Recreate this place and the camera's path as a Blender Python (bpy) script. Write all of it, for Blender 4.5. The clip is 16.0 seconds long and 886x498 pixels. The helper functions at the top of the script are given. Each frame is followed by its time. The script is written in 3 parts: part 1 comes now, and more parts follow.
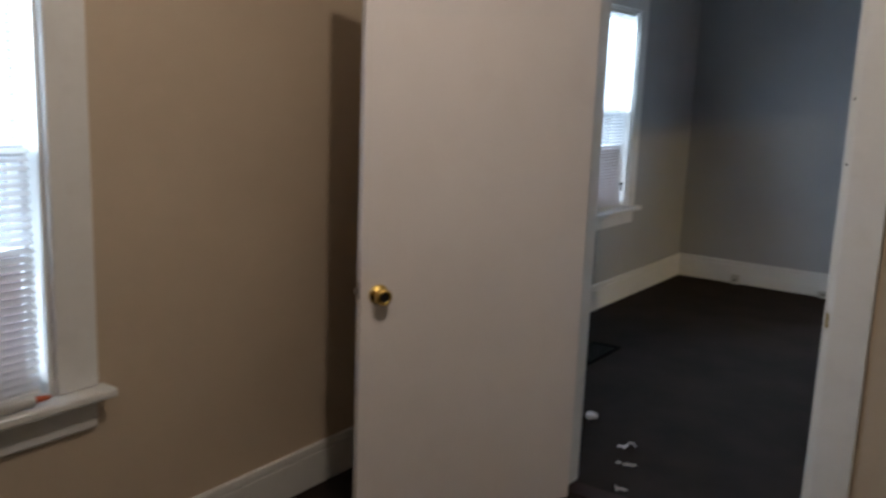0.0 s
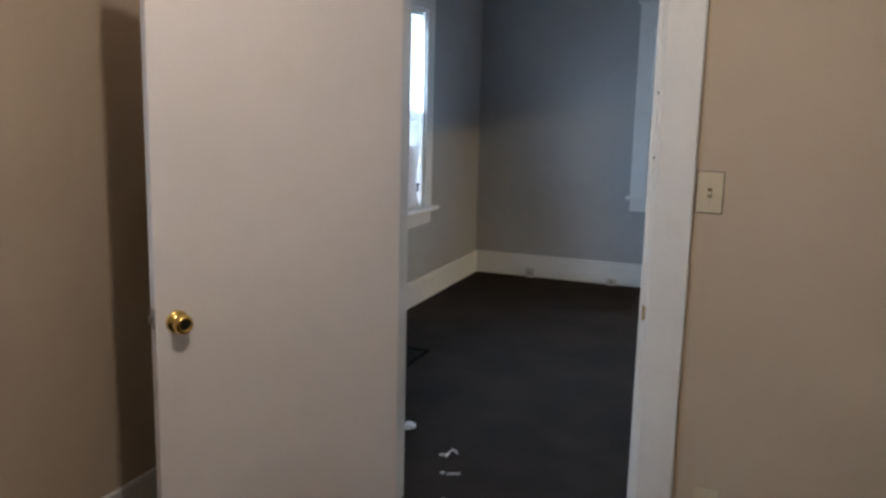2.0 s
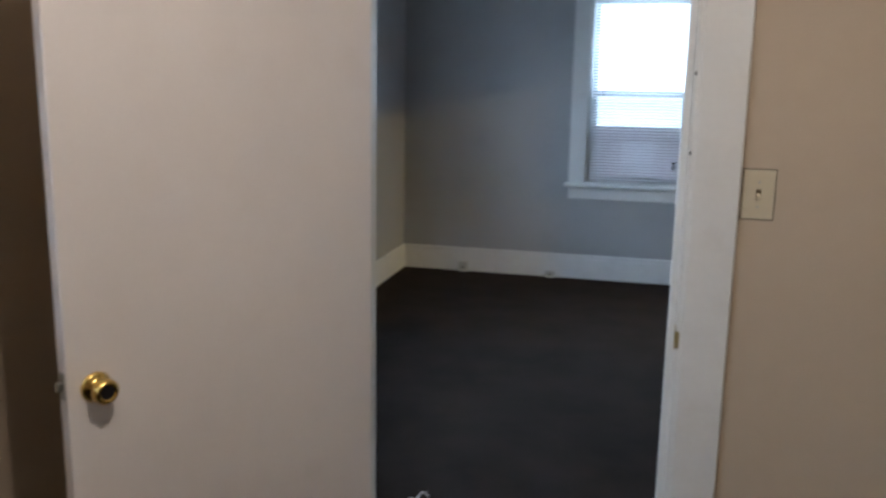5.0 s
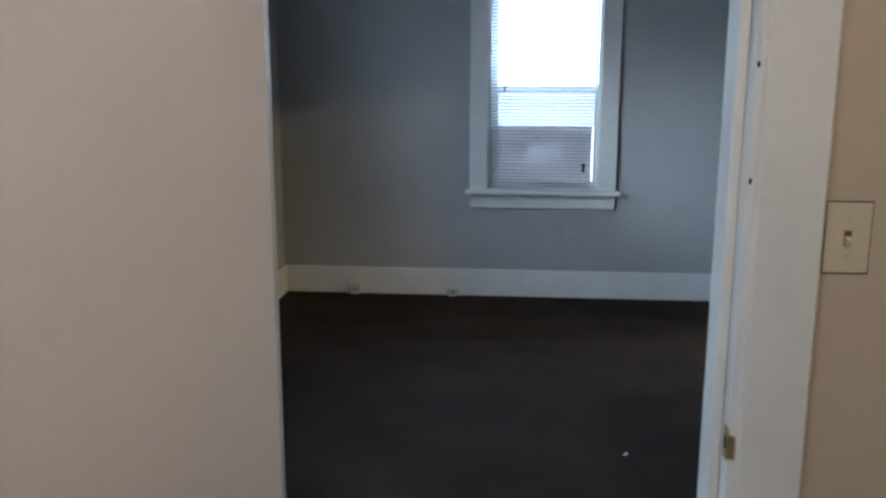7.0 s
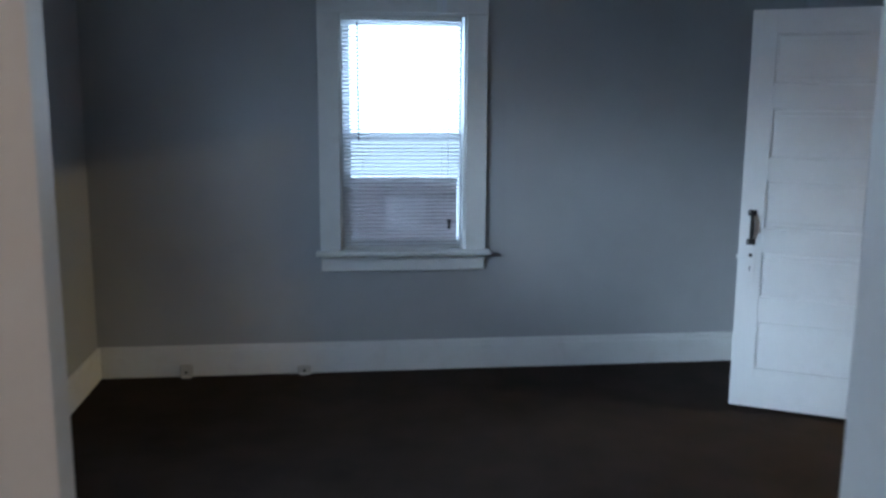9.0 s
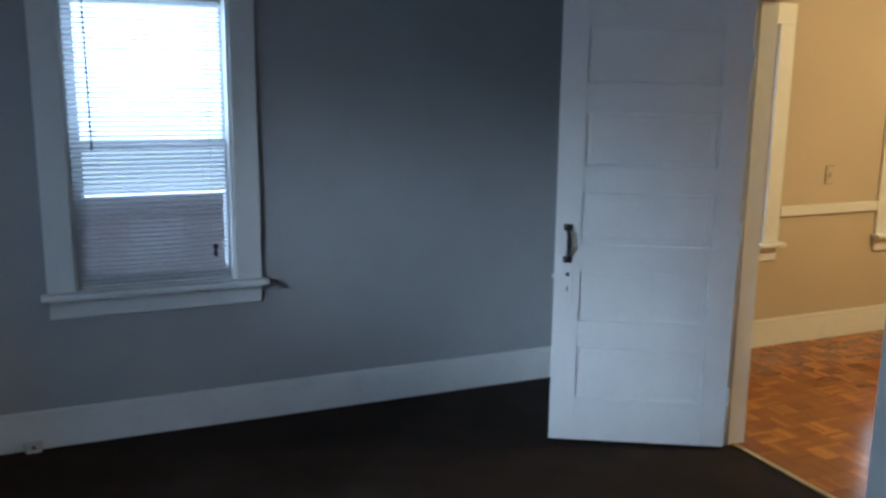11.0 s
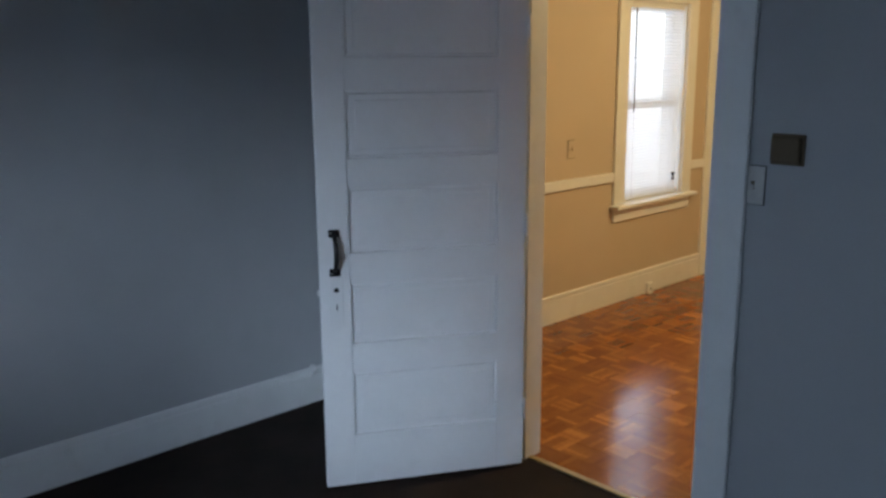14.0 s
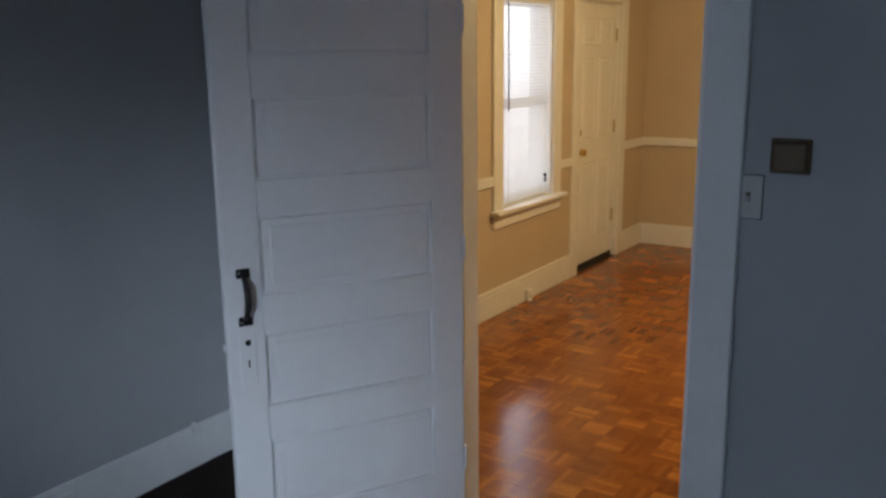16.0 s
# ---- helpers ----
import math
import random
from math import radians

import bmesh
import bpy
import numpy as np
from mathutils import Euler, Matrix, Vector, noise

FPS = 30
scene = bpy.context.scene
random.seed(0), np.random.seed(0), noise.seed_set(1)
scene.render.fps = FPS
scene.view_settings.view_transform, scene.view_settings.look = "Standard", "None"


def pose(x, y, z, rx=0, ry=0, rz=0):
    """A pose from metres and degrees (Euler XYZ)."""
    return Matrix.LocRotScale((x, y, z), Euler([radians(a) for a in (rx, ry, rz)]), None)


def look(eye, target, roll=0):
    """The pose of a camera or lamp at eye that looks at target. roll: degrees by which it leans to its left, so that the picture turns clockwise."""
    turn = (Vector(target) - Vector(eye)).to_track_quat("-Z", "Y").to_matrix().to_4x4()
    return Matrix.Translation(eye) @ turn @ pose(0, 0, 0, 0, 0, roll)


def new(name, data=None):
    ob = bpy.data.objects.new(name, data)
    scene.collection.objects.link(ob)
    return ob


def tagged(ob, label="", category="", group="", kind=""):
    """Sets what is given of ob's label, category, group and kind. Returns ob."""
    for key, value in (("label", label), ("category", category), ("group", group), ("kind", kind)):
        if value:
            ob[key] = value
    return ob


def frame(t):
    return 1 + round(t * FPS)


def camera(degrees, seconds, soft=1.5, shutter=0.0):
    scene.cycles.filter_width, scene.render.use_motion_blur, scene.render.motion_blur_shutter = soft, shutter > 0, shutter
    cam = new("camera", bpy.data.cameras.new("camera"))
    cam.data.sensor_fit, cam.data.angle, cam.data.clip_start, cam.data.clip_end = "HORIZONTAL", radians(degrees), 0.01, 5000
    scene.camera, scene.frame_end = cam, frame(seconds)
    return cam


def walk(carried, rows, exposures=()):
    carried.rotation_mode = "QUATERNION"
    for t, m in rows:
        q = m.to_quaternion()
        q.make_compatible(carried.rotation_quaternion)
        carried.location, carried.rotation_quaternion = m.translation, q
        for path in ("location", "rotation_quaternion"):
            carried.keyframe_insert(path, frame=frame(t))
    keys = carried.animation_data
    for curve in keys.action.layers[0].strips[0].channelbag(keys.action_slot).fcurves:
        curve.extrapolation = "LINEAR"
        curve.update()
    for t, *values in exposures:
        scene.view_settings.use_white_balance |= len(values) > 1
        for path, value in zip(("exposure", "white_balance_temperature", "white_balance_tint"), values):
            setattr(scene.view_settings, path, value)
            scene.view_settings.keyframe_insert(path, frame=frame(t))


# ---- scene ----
PATH = [
    (0, (2.466, -2.776, 1.491), (1.342, -1.164, 1.120), 2.2),
    (0.5, (2.361, -2.722, 1.483), (1.431, -0.985, 1.141), 1.6),
    (1, (2.319, -2.703, 1.481), (1.578, -0.879, 1.129), 1.5),
    (1.5, (2.312, -2.686, 1.482), (1.63, -0.839, 1.131), 1.6),
    (2, (2.302, -2.638, 1.477), (1.607, -0.796, 1.126), 1.4),
    (2.5, (2.297, -2.631, 1.476), (1.6, -0.792, 1.112), 1.2),
    (3, (2.261, -2.638, 1.472), (1.58, -0.798, 1.084), 1.1),
    (3.5, (2.212, -2.592, 1.469), (1.57, -0.745, 1.046), 1.2),
    (4, (2.119, -2.466, 1.478), (1.487, -0.61, 1.085), -0.1),
    (4.5, (2.011, -2.34, 1.483), (1.454, -0.452, 1.132), 1.5),
    (5, (1.89, -2.203, 1.481), (1.427, -0.297, 1.09), 1.0),
    (5.2, (1.806, -2.172, 1.481), (1.456, -0.235, 1.125), 0.8),
    (7.3, (1.539, -1.432, 1.484), (1.392, 0.517, 1.061), 0.1),
    (7.5, (1.495, -1.416, 1.497), (1.371, 0.53, 1.053), -0.1),
    (8, (1.398, -1.163, 1.512), (1.424, 0.801, 1.123), -2.3),
    (8.5, (1.359, -0.956, 1.546), (1.512, 0.989, 1.105), -0.7),
    (9, (1.394, -0.727, 1.585), (1.629, 1.230, 1.249), 0.4),
    (9.5, (1.381, -0.463, 1.695), (1.673, 1.486, 1.353), 0.3),
    (9.7, (1.261, -0.355, 1.675), (1.66, 1.576, 1.335), 0.6),
    (11.8, (1.513, 0.225, 1.69), (2.43, 1.954, 1.277), -0.3),
    (12, (1.525, 0.265, 1.675), (2.51, 1.955, 1.259), -0.5),
    (12.5, (1.572, 0.459, 1.681), (2.849, 1.939, 1.259), -0.7),
    (13, (1.526, 0.643, 1.686), (2.886, 2.063, 1.319), 0.7),
    (13.5, (1.538, 0.717, 1.682), (2.842, 2.175, 1.268), 0.3),
    (14, (1.596, 0.844, 1.669), (2.943, 2.26, 1.242), -0.4),
    (14.5, (1.654, 0.985, 1.67), (3.042, 2.365, 1.259), 0.6),
    (15, (1.68, 1.123, 1.664), (3.074, 2.482, 1.202), 0.1),
    (15.5, (1.679, 1.356, 1.676), (3.232, 2.543, 1.253), -1.9),
    (16, (1.704, 1.523, 1.672), (3.335, 2.596, 1.236), -0.7),
]
cam = camera(54.4, 16.0, soft=2.8, shutter=0.5)
walk(cam, [(t, look(eye, target, roll)) for t, eye, target, roll in PATH],
     exposures=[(0, 0.30, 6600, 10), (1.0, 0.54, 6450, 10), (3.5, 0.84, 6280, 10), (5.0, 0.78, 6250, 9), (7.5, 0.48, 6300, 8),
                (8.5, 0.25, 6150, 8), (9.5, -0.04, 5800, 7), (12.5, -0.40, 5950, 10), (14.5, -0.56, 6150, 13), (16, -0.66, 6400, 15)])

# ---------------------------------------------------------------- light
SKY_W = 26.0      # watts of sky light in each window
world = bpy.data.worlds.new("sky")
scene.world = world
world.use_nodes = True
wn = world.node_tree
sky = wn.nodes.new("ShaderNodeTexSky")
sky.sky_type, sky.sun_disc = "NISHITA", False
sky.sun_elevation, sky.sun_rotation = radians(13), radians(245)
wn.nodes["Background"].inputs[1].default_value = 0.1
wn.links.new(sky.outputs[0], wn.nodes["Background"].inputs[0])
sun = new("sun", bpy.data.lights.new("sun", "SUN"))
sun.data.energy, sun.data.angle, sun.data.color = 5.0, radians(19), (0.68, 0.83, 1.0)
sun.matrix_world = look((-8.8, -4.15, 2.2), (0, 0, 0))


def window_light(name, m, w, h, watts, color=(0.58, 0.77, 1.0)):
    lamp = new(name, bpy.data.lights.new(name, "AREA"))
    lamp.data.shape, lamp.data.size, lamp.data.size_y = "RECTANGLE", w, h
    lamp.data.energy, lamp.data.color = watts, color
    lamp.matrix_world = m
    return lamp


def bulb_light(name, at, watts, color):
    lamp = new(name, bpy.data.lights.new(name, "POINT"))
    lamp.data.energy, lamp.data.color, lamp.data.shadow_soft_size = watts, color, 0.045
    lamp.location = at
    return lamp


window_light("daylight_bedroom_north", pose(1.758, 4.47, 1.40, -90, 0, 0), 0.86, 1.5, SKY_W * 0.9)
window_light("daylight_bedroom_west", pose(-0.23, 2.66, 1.38, 0, -90, 0), 1.5, 0.86, SKY_W * 0.9)
# Lamp of the unseen window_6, set stronger to brighten panel door and jamb.
window_light("daylight_bedroom_west_b", pose(-0.23, 1.76, 1.38, 0, -90, 0), 1.5, 0.86, SKY_W * 1.35)
window_light("daylight_front_west", pose(0.13, -1.92, 1.30, 0, -90, 0), 1.5, 0.86, SKY_W * 0.9)
window_light("daylight_dining_north", pose(6.905, 4.47, 1.37, -90, 0, 0), 0.86, 1.5, SKY_W * 0.5, (0.88, 0.94, 1.0))
window_light("daylight_dining_north_b", pose(5.065, 4.47, 1.37, -90, 0, 0), 0.86, 1.5, SKY_W * 0.7)
bulb_light("bulb_front_room", (1.84, -1.56, 2.47), 25, (1.0, 0.86, 0.75))
bulb_light("bulb_dining_room", (6.5, 2.1, 2.47), 172, (1.0, 0.74, 0.325))

# ---------------------------------------------------------------- materials


def material(name, color, rough=0.6, metal=0.0, var=0.12, scale=3.0, bump=0.1, grain=120.0, spec=0.5,
             translucent=0.0, dirt=None, dirt_amount=0.0):
    """Paint or plain stuff with two scales of colour variation and a fine relief."""
    m = bpy.data.materials.new(name)
    m.use_nodes = True
    n, l = m.node_tree.nodes, m.node_tree.links
    b = n["Principled BSDF"]
    b.inputs["Roughness"].default_value = rough
    b.inputs["Metallic"].default_value = metal
    b.inputs["Specular IOR Level"].default_value = spec
    tc = n.new("ShaderNodeTexCoord")
    big = n.new("ShaderNodeTexNoise")
    big.inputs["Scale"].default_value, big.inputs["Detail"].default_value = scale, 5
    fine = n.new("ShaderNodeTexNoise")
    fine.inputs["Scale"].default_value, fine.inputs["Detail"].default_value = grain, 3
    for x in (big, fine):
        l.new(tc.outputs["Object"], x.inputs["Vector"])
    mix = n.new("ShaderNodeMath")
    mix.operation = "MULTIPLY_ADD"
    mix.inputs[1].default_value = 0.35
    l.new(fine.outputs["Fac"], mix.inputs[0])
    l.new(big.outputs["Fac"], mix.inputs[2])
    ramp = n.new("ShaderNodeValToRGB")
    ramp.color_ramp.elements[0].position, ramp.color_ramp.elements[1].position = 0.35, 1.0
    ramp.color_ramp.elements[0].color = (*[c * (1 - var) for c in color], 1)
    ramp.color_ramp.elements[1].color = (*[min(1, c * (1 + var)) for c in color], 1)
    l.new(mix.outputs[0], ramp.inputs[0])
    out = ramp.outputs[0]
    if dirt:
        spots = n.new("ShaderNodeTexNoise")
        spots.inputs["Scale"].default_value, spots.inputs["Detail"].default_value = scale * 2.3, 8
        l.new(tc.outputs["Object"], spots.inputs["Vector"])
        edge = n.new("ShaderNodeMapRange")
        edge.inputs["From Min"].default_value, edge.inputs["From Max"].default_value = 0.55, 0.75
        edge.inputs["To Max"].default_value = dirt_amount
        l.new(spots.outputs["Fac"], edge.inputs["Value"])
        blend = n.new("ShaderNodeMixRGB")
        blend.inputs[2].default_value = (*dirt, 1)
        l.new(edge.outputs[0], blend.inputs[0])
        l.new(out, blend.inputs[1])
        out = blend.outputs[0]
    l.new(out, b.inputs["Base Color"])
    rr = n.new("ShaderNodeMapRange")
    rr.inputs["To Min"].default_value, rr.inputs["To Max"].default_value = max(0, rough - 0.08), min(1, rough + 0.08)
    l.new(big.outputs["Fac"], rr.inputs["Value"])
    l.new(rr.outputs[0], b.inputs["Roughness"])
    bp = n.new("ShaderNodeBump")
    bp.inputs["Strength"].default_value, bp.inputs["Distance"].default_value = bump, 0.002
    l.new(mix.outputs[0], bp.inputs["Height"])
    l.new(bp.outputs[0], b.inputs["Normal"])
    if translucent:
        tr = n.new("ShaderNodeBsdfTranslucent")
        l.new(out, tr.inputs[0])
        sh = n.new("ShaderNodeMixShader")
        sh.inputs[0].default_value = translucent
        l.new(b.outputs[0], sh.inputs[1])
        l.new(tr.outputs[0], sh.inputs[2])
        l.new(sh.outputs[0], n["Material Output"].inputs[0])
    return m


M_GREY = material("grey_wall_paint", (0.381, 0.385, 0.390), 0.75, var=0.07, scale=1.6, bump=0.25, grain=160, spec=0.25,
                  dirt=(0.305, 0.315, 0.305), dirt_amount=0.25)
M_BEIGE = material("beige_wall_paint", (0.505, 0.415, 0.315), 0.75, var=0.06, scale=1.4, bump=0.25, grain=160, spec=0.25,
                   dirt=(0.44, 0.36, 0.26), dirt_amount=0.25)
M_TRIM = material("white_trim_paint", (0.72, 0.72, 0.70), 0.42, var=0.05, scale=5, bump=0.15, grain=60,
                  dirt=(0.58, 0.56, 0.52), dirt_amount=0.3)
M_SLAB = material("white_door_paint", (0.83, 0.78, 0.755), 0.5, var=0.04, scale=2.5, bump=0.12, grain=90,
                  dirt=(0.74, 0.67, 0.63), dirt_amount=0.25)
M_DOOR5 = material("old_white_door_paint", (0.78, 0.78, 0.77), 0.42, var=0.05, scale=4, bump=0.3, grain=45,
                   dirt=(0.62, 0.61, 0.58), dirt_amount=0.14)
M_CEIL = material("ceiling_white", (0.70, 0.69, 0.66), 0.85, var=0.04, bump=0.4, grain=90)
M_CARPET = material("dark_brown_carpet", (0.025, 0.018, 0.015), 0.95, var=0.45, scale=3.0, bump=1.0, grain=300, spec=0.08,
                    dirt=(0.031, 0.021, 0.016), dirt_amount=0.6)
M_BRASS = material("polished_brass", (0.75, 0.52, 0.16), 0.22, metal=1.0, var=0.1, scale=30, bump=0.05)
M_OLDBRASS = material("tarnished_brass", (0.42, 0.33, 0.16), 0.4, metal=1.0, var=0.25, scale=60, bump=0.2)
M_STEEL = material("dull_steel", (0.45, 0.44, 0.42), 0.35, metal=1.0, var=0.1, scale=50, bump=0.1)
M_BLACK = material("black_iron", (0.018, 0.017, 0.017), 0.4, metal=0.4, var=0.4, scale=60, bump=0.3)
M_DARK = material("dark_hole", (0.006, 0.006, 0.006), 0.9, bump=0)
M_VENT = material("black_vent_metal", (0.005, 0.0045, 0.0045), 0.9, var=0.3, scale=40, bump=0.2, spec=0.02)
M_IVORY = material("ivory_plastic", (0.58, 0.51, 0.37), 0.35, var=0.03, scale=20, bump=0.03)
M_WHITEPL = material("white_plastic", (0.72, 0.72, 0.70), 0.35, var=0.03, scale=20, bump=0.03)
M_WAND = material("smoky_grey_plastic", (0.10, 0.10, 0.11), 0.3, var=0.1, scale=20, bump=0.02)
M_GREYPL = material("grey_painted_metal", (0.50, 0.49, 0.46), 0.5, var=0.1, scale=30, bump=0.1)
M_TAN = material("tan_brown_plastic", (0.110, 0.074, 0.036), 0.6, var=0.1, scale=25, bump=0.05)
M_SLAT = material("white_vinyl_slat", (0.78, 0.79, 0.80), 0.45, var=0.03, scale=8, bump=0.03, translucent=0.42)
M_SASH = material("white_sash_paint", (0.62, 0.63, 0.65), 0.45, var=0.05, scale=6, bump=0.1)
M_SCREEN = material("dusty_brown_board", (0.42, 0.37, 0.38), 0.8, var=0.35, scale=3.2, bump=0.2, translucent=0.5)
M_SUBFLOOR = material("brown_floor_mastic", (0.13, 0.042, 0.010), 0.4, var=0.2, scale=9, bump=0.1)
M_PATCH = material("pale_translucent_sheet", (0.52, 0.49, 0.50), 0.7, var=0.2, scale=9, bump=0.2, translucent=0.45)
M_WOOD = material("dark_threshold_wood", (0.030, 0.014, 0.009), 0.75, var=0.4, scale=9, bump=0.3, grain=30, spec=0.2)
M_PAPER = material("white_paper", (0.75, 0.76, 0.78), 0.8, var=0.05, scale=40, bump=0.3)
M_ORANGE = material("orange_plastic", (0.55, 0.10, 0.03), 0.4, var=0.1, scale=20)
M_RUBBER = material("black_rubber", (0.02, 0.018, 0.016), 0.7, var=0.2, scale=20)
M_GROUND = material("lawn_soil", (0.08, 0.10, 0.05), 0.95, var=0.4, scale=0.7, bump=0.6, grain=20)


def glass_material():
    m = bpy.data.materials.new("window_glass")
    m.use_nodes = True
    b = m.node_tree.nodes["Principled BSDF"]
    b.inputs["Base Color"].default_value = (0.96, 0.98, 1, 1)
    b.inputs["Roughness"].default_value, b.inputs["Transmission Weight"].default_value = 0.02, 1.0
    b.inputs["IOR"].default_value = 1.02
    return m


M_GLASS = glass_material()


# Half-transparent grey sheet, added outside the sashes to dim the window light.
def dimming_material():
    m = bpy.data.materials.new("dimming_sheet_mesh")
    m.use_nodes = True
    n, l = m.node_tree.nodes, m.node_tree.links
    b = n["Principled BSDF"]
    b.inputs["Base Color"].default_value, b.inputs["Roughness"].default_value = (0.05, 0.05, 0.055, 1), 0.6
    tr, sh = n.new("ShaderNodeBsdfTransparent"), n.new("ShaderNodeMixShader")
    sh.inputs[0].default_value = 0.50
    l.new(tr.outputs[0], sh.inputs[1])
    l.new(b.outputs[0], sh.inputs[2])
    l.new(sh.outputs[0], n["Material Output"].inputs[0])
    return m


M_DIMMING = dimming_material()


NORTH = 4.25                      # inner face of the north wall
BLOCK, FINGERS = 0.122, 5         # parquet block and the strips in it


def parquet_material():
    m = bpy.data.materials.new("oak_parquet")
    m.use_nodes = True
    n, l = m.node_tree.nodes, m.node_tree.links
    b = n["Principled BSDF"]
    info, geo, tc = n.new("ShaderNodeObjectInfo"), n.new("ShaderNodeNewGeometry"), n.new("ShaderNodeTexCoord")
    seed = n.new("ShaderNodeMath")
    seed.operation, seed.inputs[1].default_value = "MULTIPLY_ADD", 37.7
    l.new(info.outputs["Random"], seed.inputs[0])
    l.new(geo.outputs["Random Per Island"], seed.inputs[2])
    toss = n.new("ShaderNodeTexWhiteNoise")
    toss.noise_dimensions = "1D"
    l.new(seed.outputs[0], toss.inputs["W"])
    # tone of each block, and of each finger in it
    cell = n.new("ShaderNodeVectorMath")
    cell.operation = "SUBTRACT"
    cell.inputs[1].default_value = (4.243, NORTH - 0.005, 0.5)
    l.new(geo.outputs["Position"], cell.inputs[0])
    units = n.new("ShaderNodeVectorMath")
    units.operation = "SCALE"
    units.inputs["Scale"].default_value = 1 / BLOCK
    l.new(cell.outputs[0], units.inputs[0])
    whole = n.new("ShaderNodeVectorMath")
    whole.operation = "FLOOR"
    l.new(units.outputs[0], whole.inputs[0])
    tone = n.new("ShaderNodeTexWhiteNoise")
    tone.noise_dimensions = "2D"
    l.new(whole.outputs[0], tone.inputs["Vector"])
    # Every other block is lightened: sheen by grain direction, put into the colour.
    check = n.new("ShaderNodeTexChecker")
    check.inputs["Scale"].default_value = 1.0
    l.new(units.outputs[0], check.inputs["Vector"])
    weave = n.new("ShaderNodeMath")
    weave.operation, weave.inputs[1].default_value = "MULTIPLY", 0.08
    l.new(check.outputs["Fac"], weave.inputs[0])
    half = n.new("ShaderNodeMath")
    half.operation, half.inputs[1].default_value = "MULTIPLY_ADD", 0.30
    l.new(tone.outputs["Value"], half.inputs[0])
    l.new(weave.outputs[0], half.inputs[2])
    add = n.new("ShaderNodeMath")
    add.operation, add.inputs[1].default_value = "MULTIPLY_ADD", 0.30
    l.new(toss.outputs["Value"], add.inputs[0])
    l.new(half.outputs[0], add.inputs[2])
    grain = n.new("ShaderNodeTexNoise")
    grain.inputs["Scale"].default_value, grain.inputs["Detail"].default_value = 45, 6
    l.new(geo.outputs["Position"], grain.inputs["Vector"])
    more = n.new("ShaderNodeMath")
    more.operation, more.inputs[1].default_value = "MULTIPLY_ADD", 0.25
    l.new(grain.outputs["Fac"], more.inputs[0])
    l.new(add.outputs[0], more.inputs[2])
    ramp = n.new("ShaderNodeValToRGB")
    e = ramp.color_ramp.elements
    e[0].position, e[0].color = 0.15, (0.170, 0.043, 0.006, 1)
    e[1].position, e[1].color = 0.88, (0.52, 0.195, 0.032, 1)
    mid = e.new(0.55)
    mid.color = (0.262, 0.078, 0.011, 1)
    l.new(more.outputs[0], ramp.inputs[0])
    l.new(ramp.outputs[0], b.inputs["Base Color"])
    wear = n.new("ShaderNodeTexNoise")
    wear.inputs["Scale"].default_value = 14
    l.new(geo.outputs["Position"], wear.inputs["Vector"])
    rr = n.new("ShaderNodeMapRange")
    rr.inputs["To Min"].default_value, rr.inputs["To Max"].default_value = 0.08, 0.22
    l.new(wear.outputs["Fac"], rr.inputs["Value"])
    l.new(rr.outputs[0], b.inputs["Roughness"])
    bp = n.new("ShaderNodeBump")
    bp.inputs["Strength"].default_value, bp.inputs["Distance"].default_value = 0.25, 0.002
    l.new(wear.outputs["Fac"], bp.inputs["Height"])
    l.new(bp.outputs[0], b.inputs["Normal"])
    return m


M_PARQUET = parquet_material()

# ---------------------------------------------------------------- mesh helpers


def box(bm, x0, x1, y0, y1, z0, z1, bevel=0.0, seg=1):
    r = bmesh.ops.create_cube(bm, size=1)["verts"]
    bmesh.ops.scale(bm, vec=(x1 - x0, y1 - y0, z1 - z0), verts=r)
    bmesh.ops.translate(bm, vec=((x0 + x1) / 2, (y0 + y1) / 2, (z0 + z1) / 2), verts=r)
    if bevel:
        edges = list({e for v in r for e in v.link_edges})
        bmesh.ops.bevel(bm, geom=edges, offset=bevel, segments=seg, profile=0.5, affect="EDGES")
    return bm


def boxes(*items, bevel=0.0, seg=1):
    bm = bmesh.new()
    for i in items:
        box(bm, *i, bevel=bevel, seg=seg)
    return bm


def lathe(profile, axis="z", seg=24):
    """Turned shape from (radius, height) pairs about an axis."""
    bm = bmesh.new()
    rings = []
    for r, h in profile:
        ring = []
        for k in range(seg):
            a = 2 * math.pi * k / seg
            c, s = r * math.cos(a), r * math.sin(a)
            ring.append(bm.verts.new({"z": (c, s, h), "y": (c, h, s), "x": (h, c, s)}[axis]))
        rings.append(ring)
    for a, b in zip(rings, rings[1:]):
        for k in range(seg):
            bm.faces.new((a[k], a[(k + 1) % seg], b[(k + 1) % seg], b[k]))
    bm.faces.new(rings[0])
    bm.faces.new(rings[-1])
    bmesh.ops.recalc_face_normals(bm, faces=bm.faces)
    return bm


